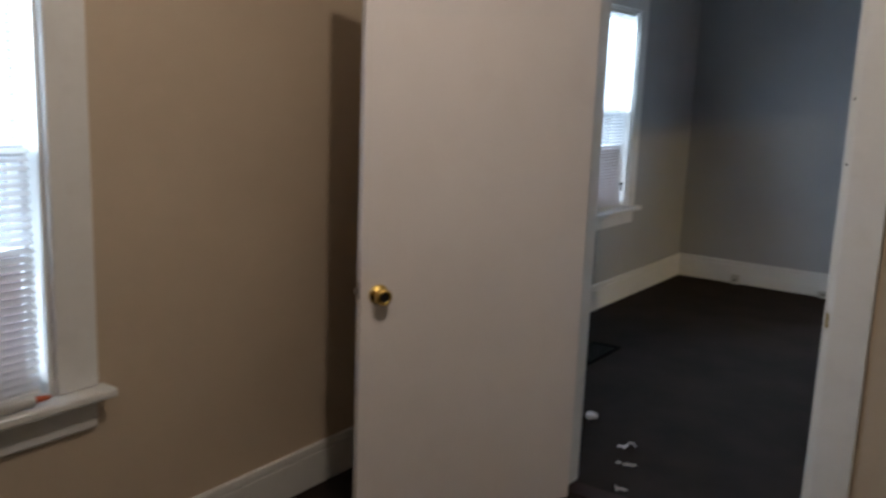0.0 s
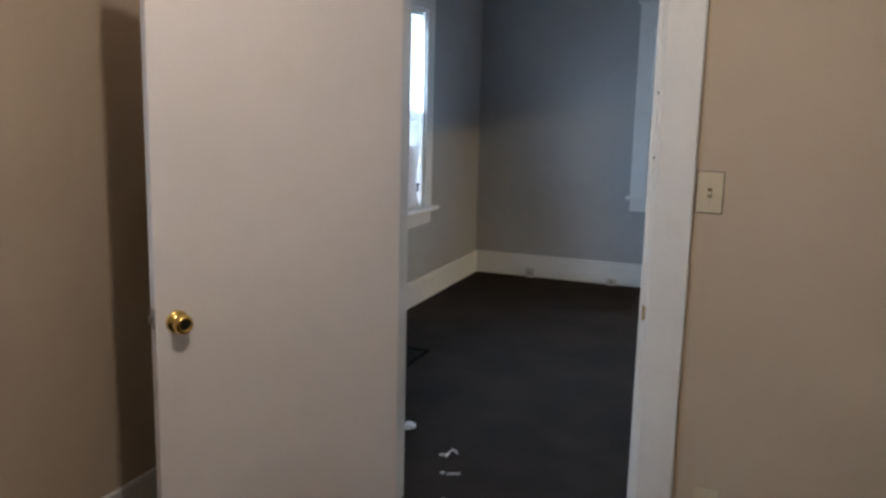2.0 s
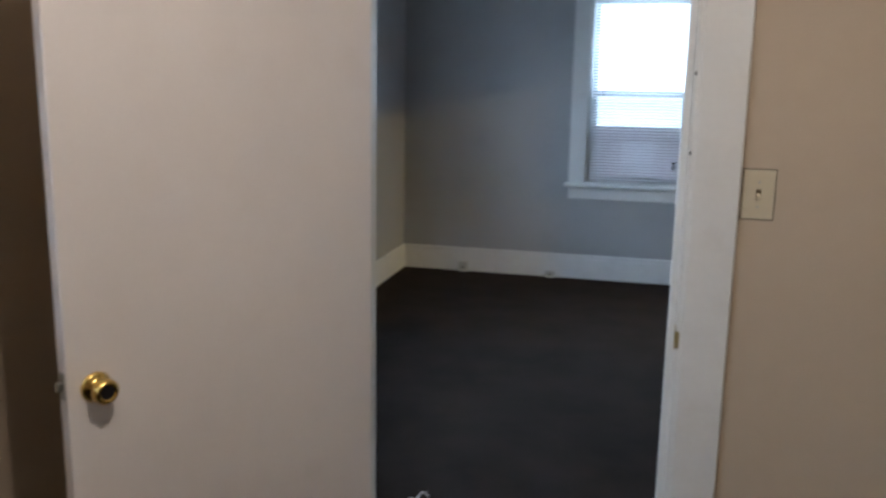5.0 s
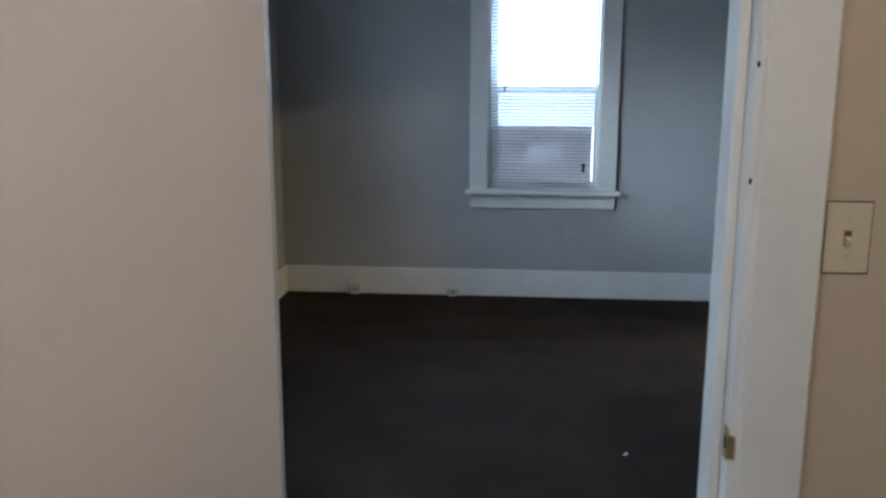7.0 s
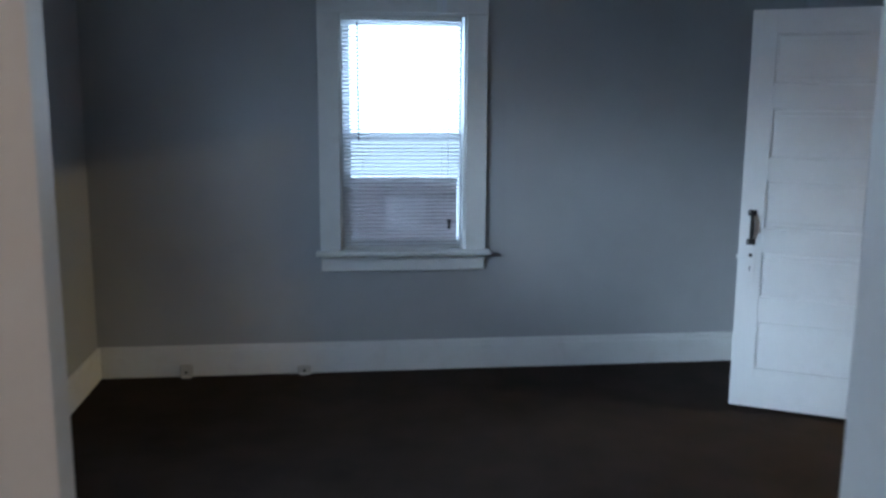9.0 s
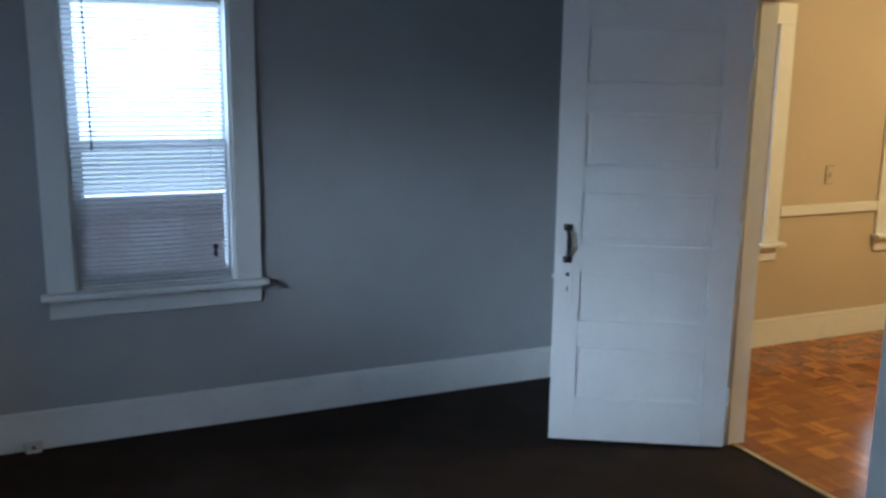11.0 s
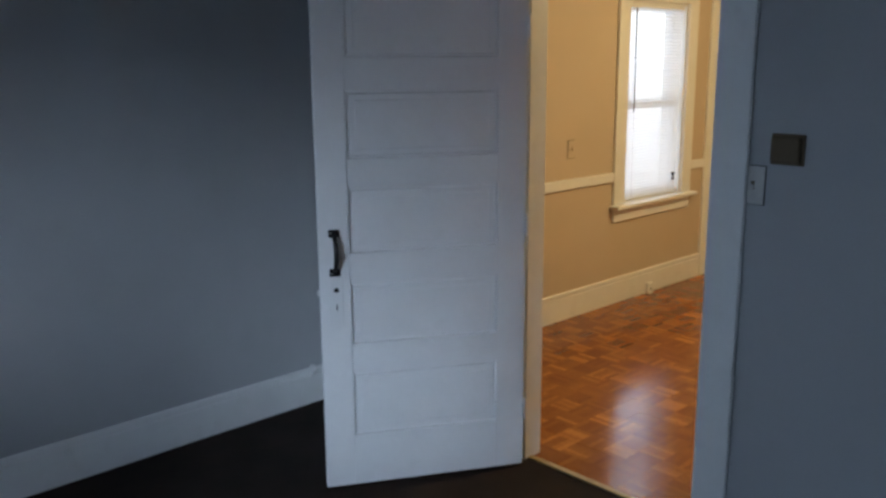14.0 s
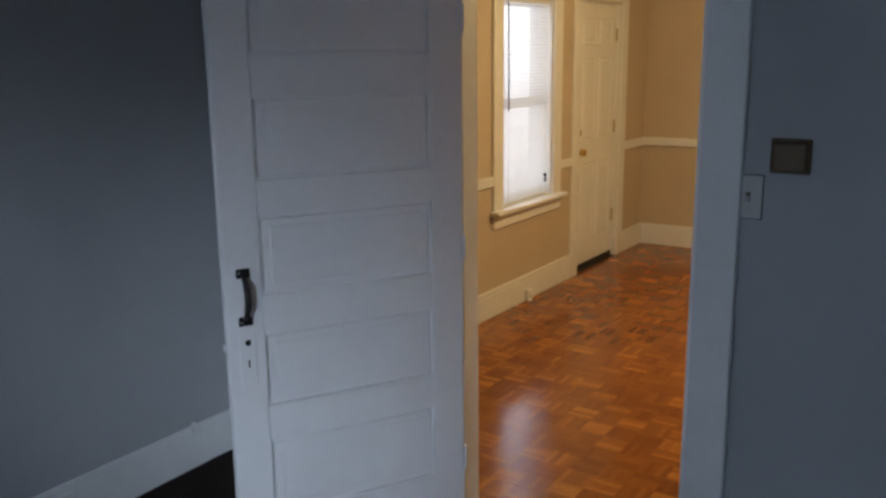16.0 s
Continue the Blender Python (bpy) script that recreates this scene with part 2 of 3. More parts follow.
def tube(points, radii, seg=10, flat=1.0):
    """A bar along points; flat squeezes it sideways."""
    bm = bmesh.new()
    rings = []
    for i, p in enumerate(points):
        p = Vector(p)
        d = (Vector(points[min(i + 1, len(points) - 1)]) - Vector(points[max(i - 1, 0)])).normalized()
        u = d.cross(Vector((0.3, 0.9, 0.1))).normalized()
        v = d.cross(u).normalized()
        r = radii[i] if isinstance(radii, (list, tuple)) else radii
        rings.append([bm.verts.new(p + u * r * math.cos(2 * math.pi * k / seg) + v * r * flat * math.sin(2 * math.pi * k / seg))
                      for k in range(seg)])
    for a, b in zip(rings, rings[1:]):
        for k in range(seg):
            bm.faces.new((a[k], a[(k + 1) % seg], b[(k + 1) % seg], b[k]))
    bm.faces.new(rings[0])
    bm.faces.new(rings[-1])
    bmesh.ops.recalc_face_normals(bm, faces=bm.faces)
    return bm


def mesh_of(name, bm, mat, smooth=False):
    me = bpy.data.meshes.new(name)
    bm.to_mesh(me)
    bm.free()
    me.materials.append(mat)
    if smooth:
        for p in me.polygons:
            p.use_smooth = True
    return me


def part(name, bm, mat, parent, label="", smooth=False):
    ob = new(name, mesh_of(name, bm, mat, smooth))
    ob.parent = parent
    if label:
        ob["label"] = label
    return ob


def thing(name, m, label, category, group="", kind=""):
    ob = new(name)
    ob.empty_display_size = 0.1
    ob.matrix_world = m
    return tagged(ob, label, category, group, kind)


def structure(name, bm, mat, label, category="wall"):
    return tagged(new(name, mesh_of(name, bm, mat)), label, category, kind="structure")


def wall_along_x(x0, x1, y0, y1, top, holes):
    """A wall along x with holes (x0, x1, z0, z1), in order along it."""
    items, x = [], x0
    for a, b, z0, z1 in holes:
        items.append((x, a, y0, y1, 0, top))
        if z0 > 0:
            items.append((a, b, y0, y1, 0, z0))
        items.append((a, b, y0, y1, z1, top))
        x = b
    items.append((x, x1, y0, y1, 0, top))
    return boxes(*items)


def wall_along_y(y0, y1, x0, x1, top, holes):
    items, y = [], y0
    for a, b, z0, z1 in holes:
        items.append((x0, x1, y, a, 0, top))
        if z0 > 0:
            items.append((x0, x1, a, b, 0, z0))
        items.append((x0, x1, a, b, z1, top))
        y = b
    items.append((x0, x1, y, y1, 0, top))
    return boxes(*items)


# ---------------------------------------------------------------- shell
TOP = 2.62
EAST_B, FACE_C, EAST_C = 4.145, 4.295, 9.10
WEST_A, SOUTH_A = 0.36, -4.3
D1 = (1.094, 2.004)          # front-room doorway, along x
D2 = (2.245, 3.105)          # dining-room doorway, along y

structure("ground", boxes((-60, 70, -60, 70, -0.6, -0.5)), M_GROUND, "rough lawn around the house", "ground")
structure("floor_front_room", boxes((WEST_A - 0.18, EAST_B, SOUTH_A - 0.1, 0.0, -0.12, 0.0)), M_CARPET, "dark brown worn carpet on the floor", "floor")
structure("floor_bedroom", boxes((-0.2, 4.222, 0.0, NORTH, -0.12, 0.0)), M_CARPET, "dark brown worn low-pile carpet", "floor")
structure("wall_west_front_room", wall_along_y(SOUTH_A, 0.0, WEST_A - 0.18, WEST_A, TOP, [(-2.28, -1.56, 0.63, 1.97)]), M_BEIGE,
          "beige painted plaster wall with a window")
structure("wall_south_front_room", boxes((WEST_A, EAST_B, SOUTH_A - 0.12, SOUTH_A, 0, TOP)), M_BEIGE, "plain beige painted wall")
structure("wall_east_front_room", boxes((EAST_B, FACE_C, SOUTH_A - 0.12, 0.0, 0, TOP)), M_BEIGE, "plain beige painted wall")
structure("wall_between_front", wall_along_x(-0.2, FACE_C, 0.0, 0.07, TOP, [(D1[0], D1[1], 0, 1.99)]), M_BEIGE,
          "beige painted wall with a cased doorway")
structure("wall_between_back", wall_along_x(-0.2, EAST_B, 0.07, 0.135, TOP, [(D1[0], D1[1], 0, 1.99)]), M_GREY,
          "grey painted wall with a cased doorway")
structure("wall_west_bedroom", wall_along_y(0.135, NORTH, -0.2, 0.0, TOP, [(1.40, 2.125, 0.68, 2.05), (2.30, 3.025, 0.68, 2.05)]), M_GREY,
          "grey painted plaster wall with a window")
structure("wall_north_bedroom", wall_along_x(-0.2, 4.22, NORTH, NORTH + 0.18, TOP, [(1.398, 2.119, 0.725, 2.073)]), M_GREY,
          "grey painted plaster wall with a window")
structure("wall_east_bedroom", wall_along_y(0.135, NORTH, EAST_B, 4.22, TOP, [(D2[0], D2[1], 0, 2.06)]), M_GREY,
          "grey painted wall with a cased doorway")
structure("wall_west_dining", wall_along_y(0.07, NORTH, 4.22, FACE_C, TOP, [(D2[0], D2[1], 0, 2.06)]), M_BEIGE,
          "beige painted wall with a cased doorway")
structure("wall_north_dining", wall_along_x(4.22, EAST_C + 0.15, NORTH, NORTH + 0.18, TOP,
          [(4.70, 5.43, 0.69, 2.05), (6.54, 7.27, 0.69, 2.05), (7.71, 8.50, 0, 2.065)]), M_BEIGE,
          "beige painted wall with windows and a back door")
structure("wall_east_dining", boxes((EAST_C, EAST_C + 0.15, -0.05, NORTH, 0, TOP)), M_BEIGE, "beige painted wall with a chair rail")
structure("wall_south_dining", boxes((FACE_C, EAST_C, -0.05, 0.07, 0, TOP)), M_BEIGE, "plain beige painted wall")
structure("ceiling", boxes((-0.2, EAST_C + 0.15, SOUTH_A - 0.12, NORTH + 0.18, TOP, TOP + 0.15)), M_CEIL, "flat white ceiling", "ceiling")


def baseboard(name, x0, x1, y0, y1, h=0.185):
    """Tall old baseboard with a rounded cap moulding, between two corners of its footprint."""
    bm = boxes((x0, x1, y0, y1, 0, h - 0.034), bevel=0.003)
    box(bm, x0, x1, y0, y1, h - 0.034, h, bevel=0.007, seg=3)
    return tagged(new(name, mesh_of(name, bm, M_TRIM)), "tall white painted wooden baseboard", "baseboard", kind="structure")


baseboard("baseboard_1", 0.02, EAST_B, NORTH - 0.02, NORTH)
baseboard("baseboard_2", 0.0, 0.02, 0.135, NORTH)
baseboard("baseboard_3", EAST_B - 0.02, EAST_B, 0.155, D2[0] - 0.12)
baseboard("baseboard_4", EAST_B - 0.02, EAST_B, D2[1] + 0.12, NORTH - 0.02)
baseboard("baseboard_5", 0.02, D1[0] - 0.12, 0.135, 0.155)
baseboard("baseboard_6", D1[1] + 0.12, EAST_B, 0.135, 0.155)
baseboard("baseboard_7", WEST_A, WEST_A + 0.02, SOUTH_A, 0.0, 0.165)
baseboard("baseboard_8", WEST_A + 0.02, D1[0] - 0.12, -0.02, 0.0)
baseboard("baseboard_9", D1[1] + 0.094, EAST_B, -0.02, 0.0, 0.20)
baseboard("baseboard_10", FACE_C + 0.02, 7.59, NORTH - 0.02, NORTH)
baseboard("baseboard_11", 8.62, EAST_C, NORTH - 0.02, NORTH)
baseboard("baseboard_12", EAST_C - 0.02, EAST_C, 0.07, NORTH - 0.02)
baseboard("baseboard_13", FACE_C, FACE_C + 0.02, D2[1] + 0.12, NORTH)
baseboard("baseboard_14", FACE_C, FACE_C + 0.02, 0.07, D2[0] - 0.12)


def chair_rail(name, x0, x1, y0, y1, z0=0.86, z1=0.925):
    bm = boxes((x0, x1, y0, y1, z0, z1), bevel=0.004)
    return tagged(new(name, mesh_of(name, bm, M_TRIM)), "cream white wooden chair rail", "chair rail", kind="structure")


chair_rail("trim_1", 5.555, 6.415, NORTH - 0.022, NORTH)
chair_rail("trim_2", 7.395, 7.59, NORTH - 0.022, NORTH)
chair_rail("trim_3", 8.62, EAST_C, NORTH - 0.022, NORTH, 0.885, 0.955)
chair_rail("trim_4", EAST_C - 0.022, EAST_C, 0.07, NORTH - 0.022, 0.885, 0.955)
chair_rail("trim_5", FACE_C, 4.575, NORTH - 0.022, NORTH)


# ---------------------------------------------------------------- doorways
def doorway(name, m, w, h, depth, label, cw=0.115, reveal=0.006, stop=0.012, jt=0.018, proud=0.0):
    """Jambs, head, stops and casings on both faces. Local: opening from x 0 to w, wall from y 0 to depth.
    jt is the jamb's thickness; proud brings its chamfered front edge forward of the wall."""
    t = thing(name, m, label, "door frame", kind="structure")
    ct = 0.02
    for a in (0, 1):
        x0, x1 = (0.0, 0.018) if a == 0 else (w - jt, w)
        latch_side = proud and a == 1
        part("jamb", boxes((x0, x1, -proud if latch_side else 0, depth, 0, h), bevel=0.007 if latch_side else 0.002), M_TRIM, t)
        s0, s1 = (0.018, 0.030) if a == 0 else (w - jt - stop, w - jt)
        part("door_stop", boxes((s0, s1, 0.048, depth - 0.002, 0, h - jt), bevel=0.0035, seg=2), M_TRIM, t)
    part("head_jamb", boxes((0.018, w - jt, 0, depth, h - jt, h), bevel=0.002), M_TRIM, t)
    for y0, y1 in ((-ct, 0.0), (depth, depth + ct)):
        part("casing", boxes((-cw, reveal, y0, y1, 0, h + 0.004), bevel=0.004), M_TRIM, t)
        part("casing", boxes((w - reveal, w + cw, y0, y1, 0, h + 0.004), bevel=0.004), M_TRIM, t)
        part("head_casing", boxes((-cw, w + cw, y0, y1, h + 0.005, h + 0.12), bevel=0.004), M_TRIM, t)
    return t


JAMB = D1[1] - D1[0] - 0.033      # face of the latch-side jamb
door_a = doorway("door_frame_1", pose(D1[0], 0, 0), D1[1] - D1[0], 1.99, 0.135, "white painted door frame with worn edges",
                 0.093, 0.0205, 0.019, 0.033, 0.010)
strike = part("strike_plate", boxes((JAMB - 0.0018, JAMB + 0.0002, 0.000, 0.030, 0.803, 0.864), bevel=0.0006), M_OLDBRASS, door_a,
              "tarnished brass strike plate")
lip = part("strike_lip", boxes((-0.008, 0.008, -0.0016, 0.0012, -0.022, 0.022), bevel=0.0008), M_OLDBRASS, strike)
lip.location, lip.rotation_euler = (JAMB + 0.0025, -0.0072, 0.8335), (0, 0, radians(-45))
part("strike_hole", boxes((JAMB - 0.0024, JAMB - 0.0017, 0.010, 0.022, 0.822, 0.845)), M_DARK, strike)
for z in (1.50, 1.309):
    hole = part("screw_hole", lathe([(0.0036, -0.0012), (0.0036, 0.0012)], "y", 10), M_DARK, door_a)
    hole.location, hole.rotation_euler = (JAMB + 0.0035, -0.0065, z), (0, 0, radians(-45))
    hole.scale = (0.8, 1, 1.5)
door_b = doorway("door_frame_2", pose(EAST_B, D2[1], 0, 0, 0, -90), D2[1] - D2[0], 2.06, 0.15,
                 "white painted door frame to the dining room")
tagged(new("threshold_1", mesh_of("threshold_1", boxes((D1[0] + 0.02, D1[1] - 0.02, 0.0, 0.10, 0.0, 0.006), bevel=0.002), M_WOOD)),
       "dark brown wooden threshold board in the doorway", "threshold", kind="structure")
tagged(new("threshold_2", mesh_of("threshold_2", boxes((4.213, 4.243, D2[0] + 0.02, D2[1] - 0.02, 0.0, 0.008), bevel=0.003), M_OLDBRASS)),
       "thin brass carpet strip in the doorway", "threshold", kind="structure")


# ---------------------------------------------------------------- doors
def knob_profile():
    return [(0.033, 0.0), (0.034, 0.004), (0.027, 0.009), (0.016, 0.011), (0.014, 0.018), (0.019, 0.023), (0.0260, 0.030),
            (0.0285, 0.040), (0.0275, 0.049), (0.022, 0.056), (0.018, 0.0570), (0.0160, 0.052)]


def slab_door():
    """Flush hollow-core leaf. Local: hinge edge at x 0, free edge at x 0.845, camera-side face at y 0, thickness towards +y."""
    w = 0.845
    ang = math.degrees(math.atan2(-0.800 + 0.035, 0.760 - 1.165))
    t = thing("slab_door", pose(1.165, -0.035, 0.003, 0, 0, ang), "open flush slab door painted off-white with brass knob", "door")
    part("leaf", boxes((0, w, -0.035, 0.0, 0, 1.92), bevel=0.0025, seg=2), M_SLAB, t)
    for y, s in ((0.0, 1), (-0.035, -1)):
        k = part("knob", lathe([(r, s * h) for r, h in knob_profile()], "y", 32), M_BRASS, t, "shiny brass round door knob", True)
        k.location, k.scale = (0.785, y, 0.838), (0.97, 0.97, 0.97)
        # Black disc stands in for the dark hollow of the knob's face.
        part("keyway", lathe([(0.0145, s * 0.0520), (0.0145, s * 0.0530)], "y", 20), M_BLACK, k, "black disc drawn for the knob's dark hollow")
    part("latch_plate", boxes((w - 0.0002, w + 0.0015, -0.029, -0.006, 0.822, 0.878), bevel=0.0004), M_STEEL, t)
    part("latch", boxes((w, w + 0.013, -0.023, -0.012, 0.840, 0.860), bevel=0.002), M_STEEL, t, "dull steel latch bolt")
    return t


slab_door()


def recessed_panel(w, h):
    """Panel with a moulded sticking: outer lip at y 0, flat field behind it. Local x 0..w, z 0..h, facing -y."""
    bm = bmesh.new()
    steps = [(0.0, -0.0012), (0.0015, -0.0012), (0.003, 0.0135), (0.0095, 0.0135), (0.0145, 0.0065), (0.034, 0.0065), (0.038, 0.004)]
    rings = [[bm.verts.new((x, y, z)) for x, z in ((o, o), (w - o, o), (w - o, h - o), (o, h - o))] for o, y in steps]
    for a, b in zip(rings, rings[1:]):
        for k in range(4):
            bm.faces.new((a[k], a[(k + 1) % 4], b[(k + 1) % 4], b[k]))
    bm.faces.new(rings[-1])
    back = [bm.verts.new((x, 0.018, z)) for x, z in ((0, 0), (w, 0), (w, h), (0, h))]
    for k in range(4):
        bm.faces.new((rings[0][(k + 1) % 4], rings[0][k], back[k], back[(k + 1) % 4]))
    bm.faces.new(back[::-1])
    bmesh.ops.recalc_face_normals(bm, faces=bm.faces)
    return bm


def pull_handle(parent, x, y, z):
    """Black iron bow pull: two flat feet and an arched grip, standing off the face towards -y."""
    pts = []
    for i in range(13):
        u = i / 12
        pts.append((x + 0.004 * math.sin(math.pi * u), y - 0.006 - 0.030 * math.sin(math.pi * u) ** 0.8, z - 0.068 + 0.136 * u))
    rad = [0.0075 + 0.0035 * math.sin(math.pi * i / 12) for i in range(13)]
    grip = part("pull_handle", tube(pts, rad, 12, 0.8), M_BLACK, parent, "black iron bow door pull", True)
    for s in (-1, 1):
        bm = boxes((x - 0.021, x + 0.021, y - 0.006, y, z + s * 0.075 - 0.015, z + s * 0.075 + 0.015), bevel=0.003, seg=2)
        part("foot_plate", bm, M_BLACK, grip)
        sc = part("screw", lathe([(0.004, y - 0.008), (0.004, y - 0.005)], "y", 10), M_STEEL, grip)
        sc.location = (x - 0.013, 0, z + s * 0.078)
    return grip


def panel_door():
    """Five-panel leaf. Local: free edge at x 0, hinge edge at x 0.818, visible face at y 0, thickness towards +y."""
    free, hinge = Vector((3.429, 3.445)), Vector((4.141, 3.046))
    d = hinge - free
    w, ang = d.length, math.degrees(math.atan2(d.y, d.x))
    t = thing("panel_door", pose(free.x, free.y, 0.013, 0, 0, ang), "open white five-panel wooden door with black pull", "door")
    st, h = 0.115, 2.03
    zs = [0.0, 0.207, 0.467, 0.585, 0.827, 0.945, 1.196, 1.302, 1.552, 1.668, 1.915, h]
    for x0, x1 in ((0, st), (w - st, w)):
        part("stile", boxes((x0, x1, 0, 0.036, 0, h), bevel=0.0018), M_DOOR5, t)
    for a, b in zip(zs[0::2], zs[1::2]):
        part("rail", boxes((st, w - st, 0.0003, 0.0357, a, b), bevel=0.0012), M_DOOR5, t)
    for a, b in zip(zs[1::2], zs[2::2]):
        p = part("panel", recessed_panel(w - 2 * st, b - a), M_DOOR5, t)
        p.location = (st, 0.001, a)
    pull_handle(t, 0.058, 0.0, 0.952)
    e = part("lock_plate", boxes((0.034, 0.086, -0.0045, 0.0, 0.665, 0.862), bevel=0.002), M_DOOR5, t, "paint-covered lock plate")
    h1 = part("spindle_hole", lathe([(0.0095, -0.0052), (0.0095, -0.0043)], "y", 16), M_DARK, e)
    h1.location = (0.061, 0, 0.808)
    h2 = part("keyhole", boxes((0.0585, 0.0635, -0.0052, -0.0043, 0.728, 0.752), bevel=0.0003), M_DARK, e)
    part("latch", boxes((-0.010, 0.0, 0.012, 0.024, 0.785, 0.806), bevel=0.002), M_WHITEPL, t)
    for z in (0.25, 1.02, 1.78):
        g = part("hinge", lathe([(0.006, z - 0.045), (0.006, z + 0.045)], "z", 12), M_DOOR5, t)
        g.location = (w + 0.004, -0.004, 0)
    return t


panel_door()


def back_door():
    """Six-panel exterior door in the dining room's north wall, closed."""
    x0, w, y = 7.722, 0.766, NORTH + 0.022
    t = thing("back_door", pose(x0, y, 0.045), "closed white six-panel exterior door with brass hardware", "door")
    h = 2.01
    part("leaf", boxes((0, w, 0.008, 0.045, 0, h), bevel=0.002), M_TRIM, t)
    px = [(0.115, 0.36), (0.42, 0.665)]
    for a, b in px:
        for z0, z1 in ((0.20, 0.80), (0.98, 1.60), (1.70, 1.90)):
            bm = bmesh.new()
            ww, hh = b - a, z1 - z0
            steps = [(0.0, 0.008), (0.006, -0.001), (0.016, 0.004), (0.030, 0.006), (0.050, 0.000)]
            rings = [[bm.verts.new((x, yy, z)) for x, z in ((o, o), (ww - o, o), (ww - o, hh - o), (o, hh - o))] for o, yy in steps]
            for r0, r1 in zip(rings, rings[1:]):
                for k in range(4):
                    bm.faces.new((r0[k], r0[(k + 1) % 4], r1[(k + 1) % 4], r1[k]))
            bm.faces.new(rings[-1])
            bmesh.ops.recalc_face_normals(bm, faces=bm.faces)
            p = part("panel", bm, M_TRIM, t)
            p.location = (a, 0.0, z0)
    k = part("knob", lathe([(r, -hh) for r, hh in knob_profile()], "y", 20), M_BRASS, t, "brass door knob", True)
    k.location = (0.085, 0.008, 0.895)
    b = part("deadbolt", lathe([(0.030, 0.0), (0.030, -0.010), (0.022, -0.018), (0.018, -0.018)], "y", 20), M_OLDBRASS, t, "brass deadbolt rose", True)
    b.location = (0.075, 0.008, 1.042)
    for z in (0.31, 1.05, 1.78):
        part("hinge", boxes((w - 0.012, w + 0.012, -0.002, 0.010, z - 0.05, z + 0.05), bevel=0.001), M_OLDBRASS, t, "brass butt hinge")
    part("door_sweep", boxes((0.0, w, 0.004, 0.020, -0.040, 0.0), bevel=0.002), M_RUBBER, t, "black rubber door sweep")
    f = thing("door_frame_3", pose(0, 0, 0), "cream white casing round the back door", "door frame", kind="structure")
    part("casing", boxes((7.59, 7.71, NORTH - 0.022, NORTH, 0, 2.07), bevel=0.004), M_TRIM, f)
    part("casing", boxes((8.50, 8.62, NORTH - 0.022, NORTH, 0, 2.07), bevel=0.004), M_TRIM, f)
    part("head_casing", boxes((7.59, 8.62, NORTH - 0.024, NORTH, 2.071, 2.20), bevel=0.004), M_TRIM, f)
    part("jamb", boxes((7.7105, 7.719, NORTH, NORTH + 0.09, 0, 2.06)), M_TRIM, f)
    part("jamb", boxes((8.491, 8.4995, NORTH, NORTH + 0.09, 0, 2.06)), M_TRIM, f)
    part("head_jamb", boxes((7.719, 8.491, NORTH, NORTH + 0.09, 2.056, 2.0645)), M_TRIM, f)
    part("sill", boxes((7.719, 8.491, NORTH, NORTH + 0.18, 0.0, 0.004)), M_RUBBER, f)
    return t


back_door()


# ---------------------------------------------------------------- windows


def slat_mesh(w):
    bm = bmesh.new()
    prof = [(-0.0125, 0.0), (-0.006, 0.0016), (0.0, 0.0022), (0.006, 0.0016), (0.0125, 0.0)]
    n = 7
    grid = [[bm.verts.new((w * i / n, y, z + 0.0003 * math.sin(i * 1.9))) for y, z in prof] for i in range(n + 1)]
    for a, b in zip(grid, grid[1:]):
        for k in range(4):
            bm.faces.new((a[k], b[k], b[k + 1], a[k + 1]))
    me = mesh_of("slat", bm, M_SLAT, True)
    return me


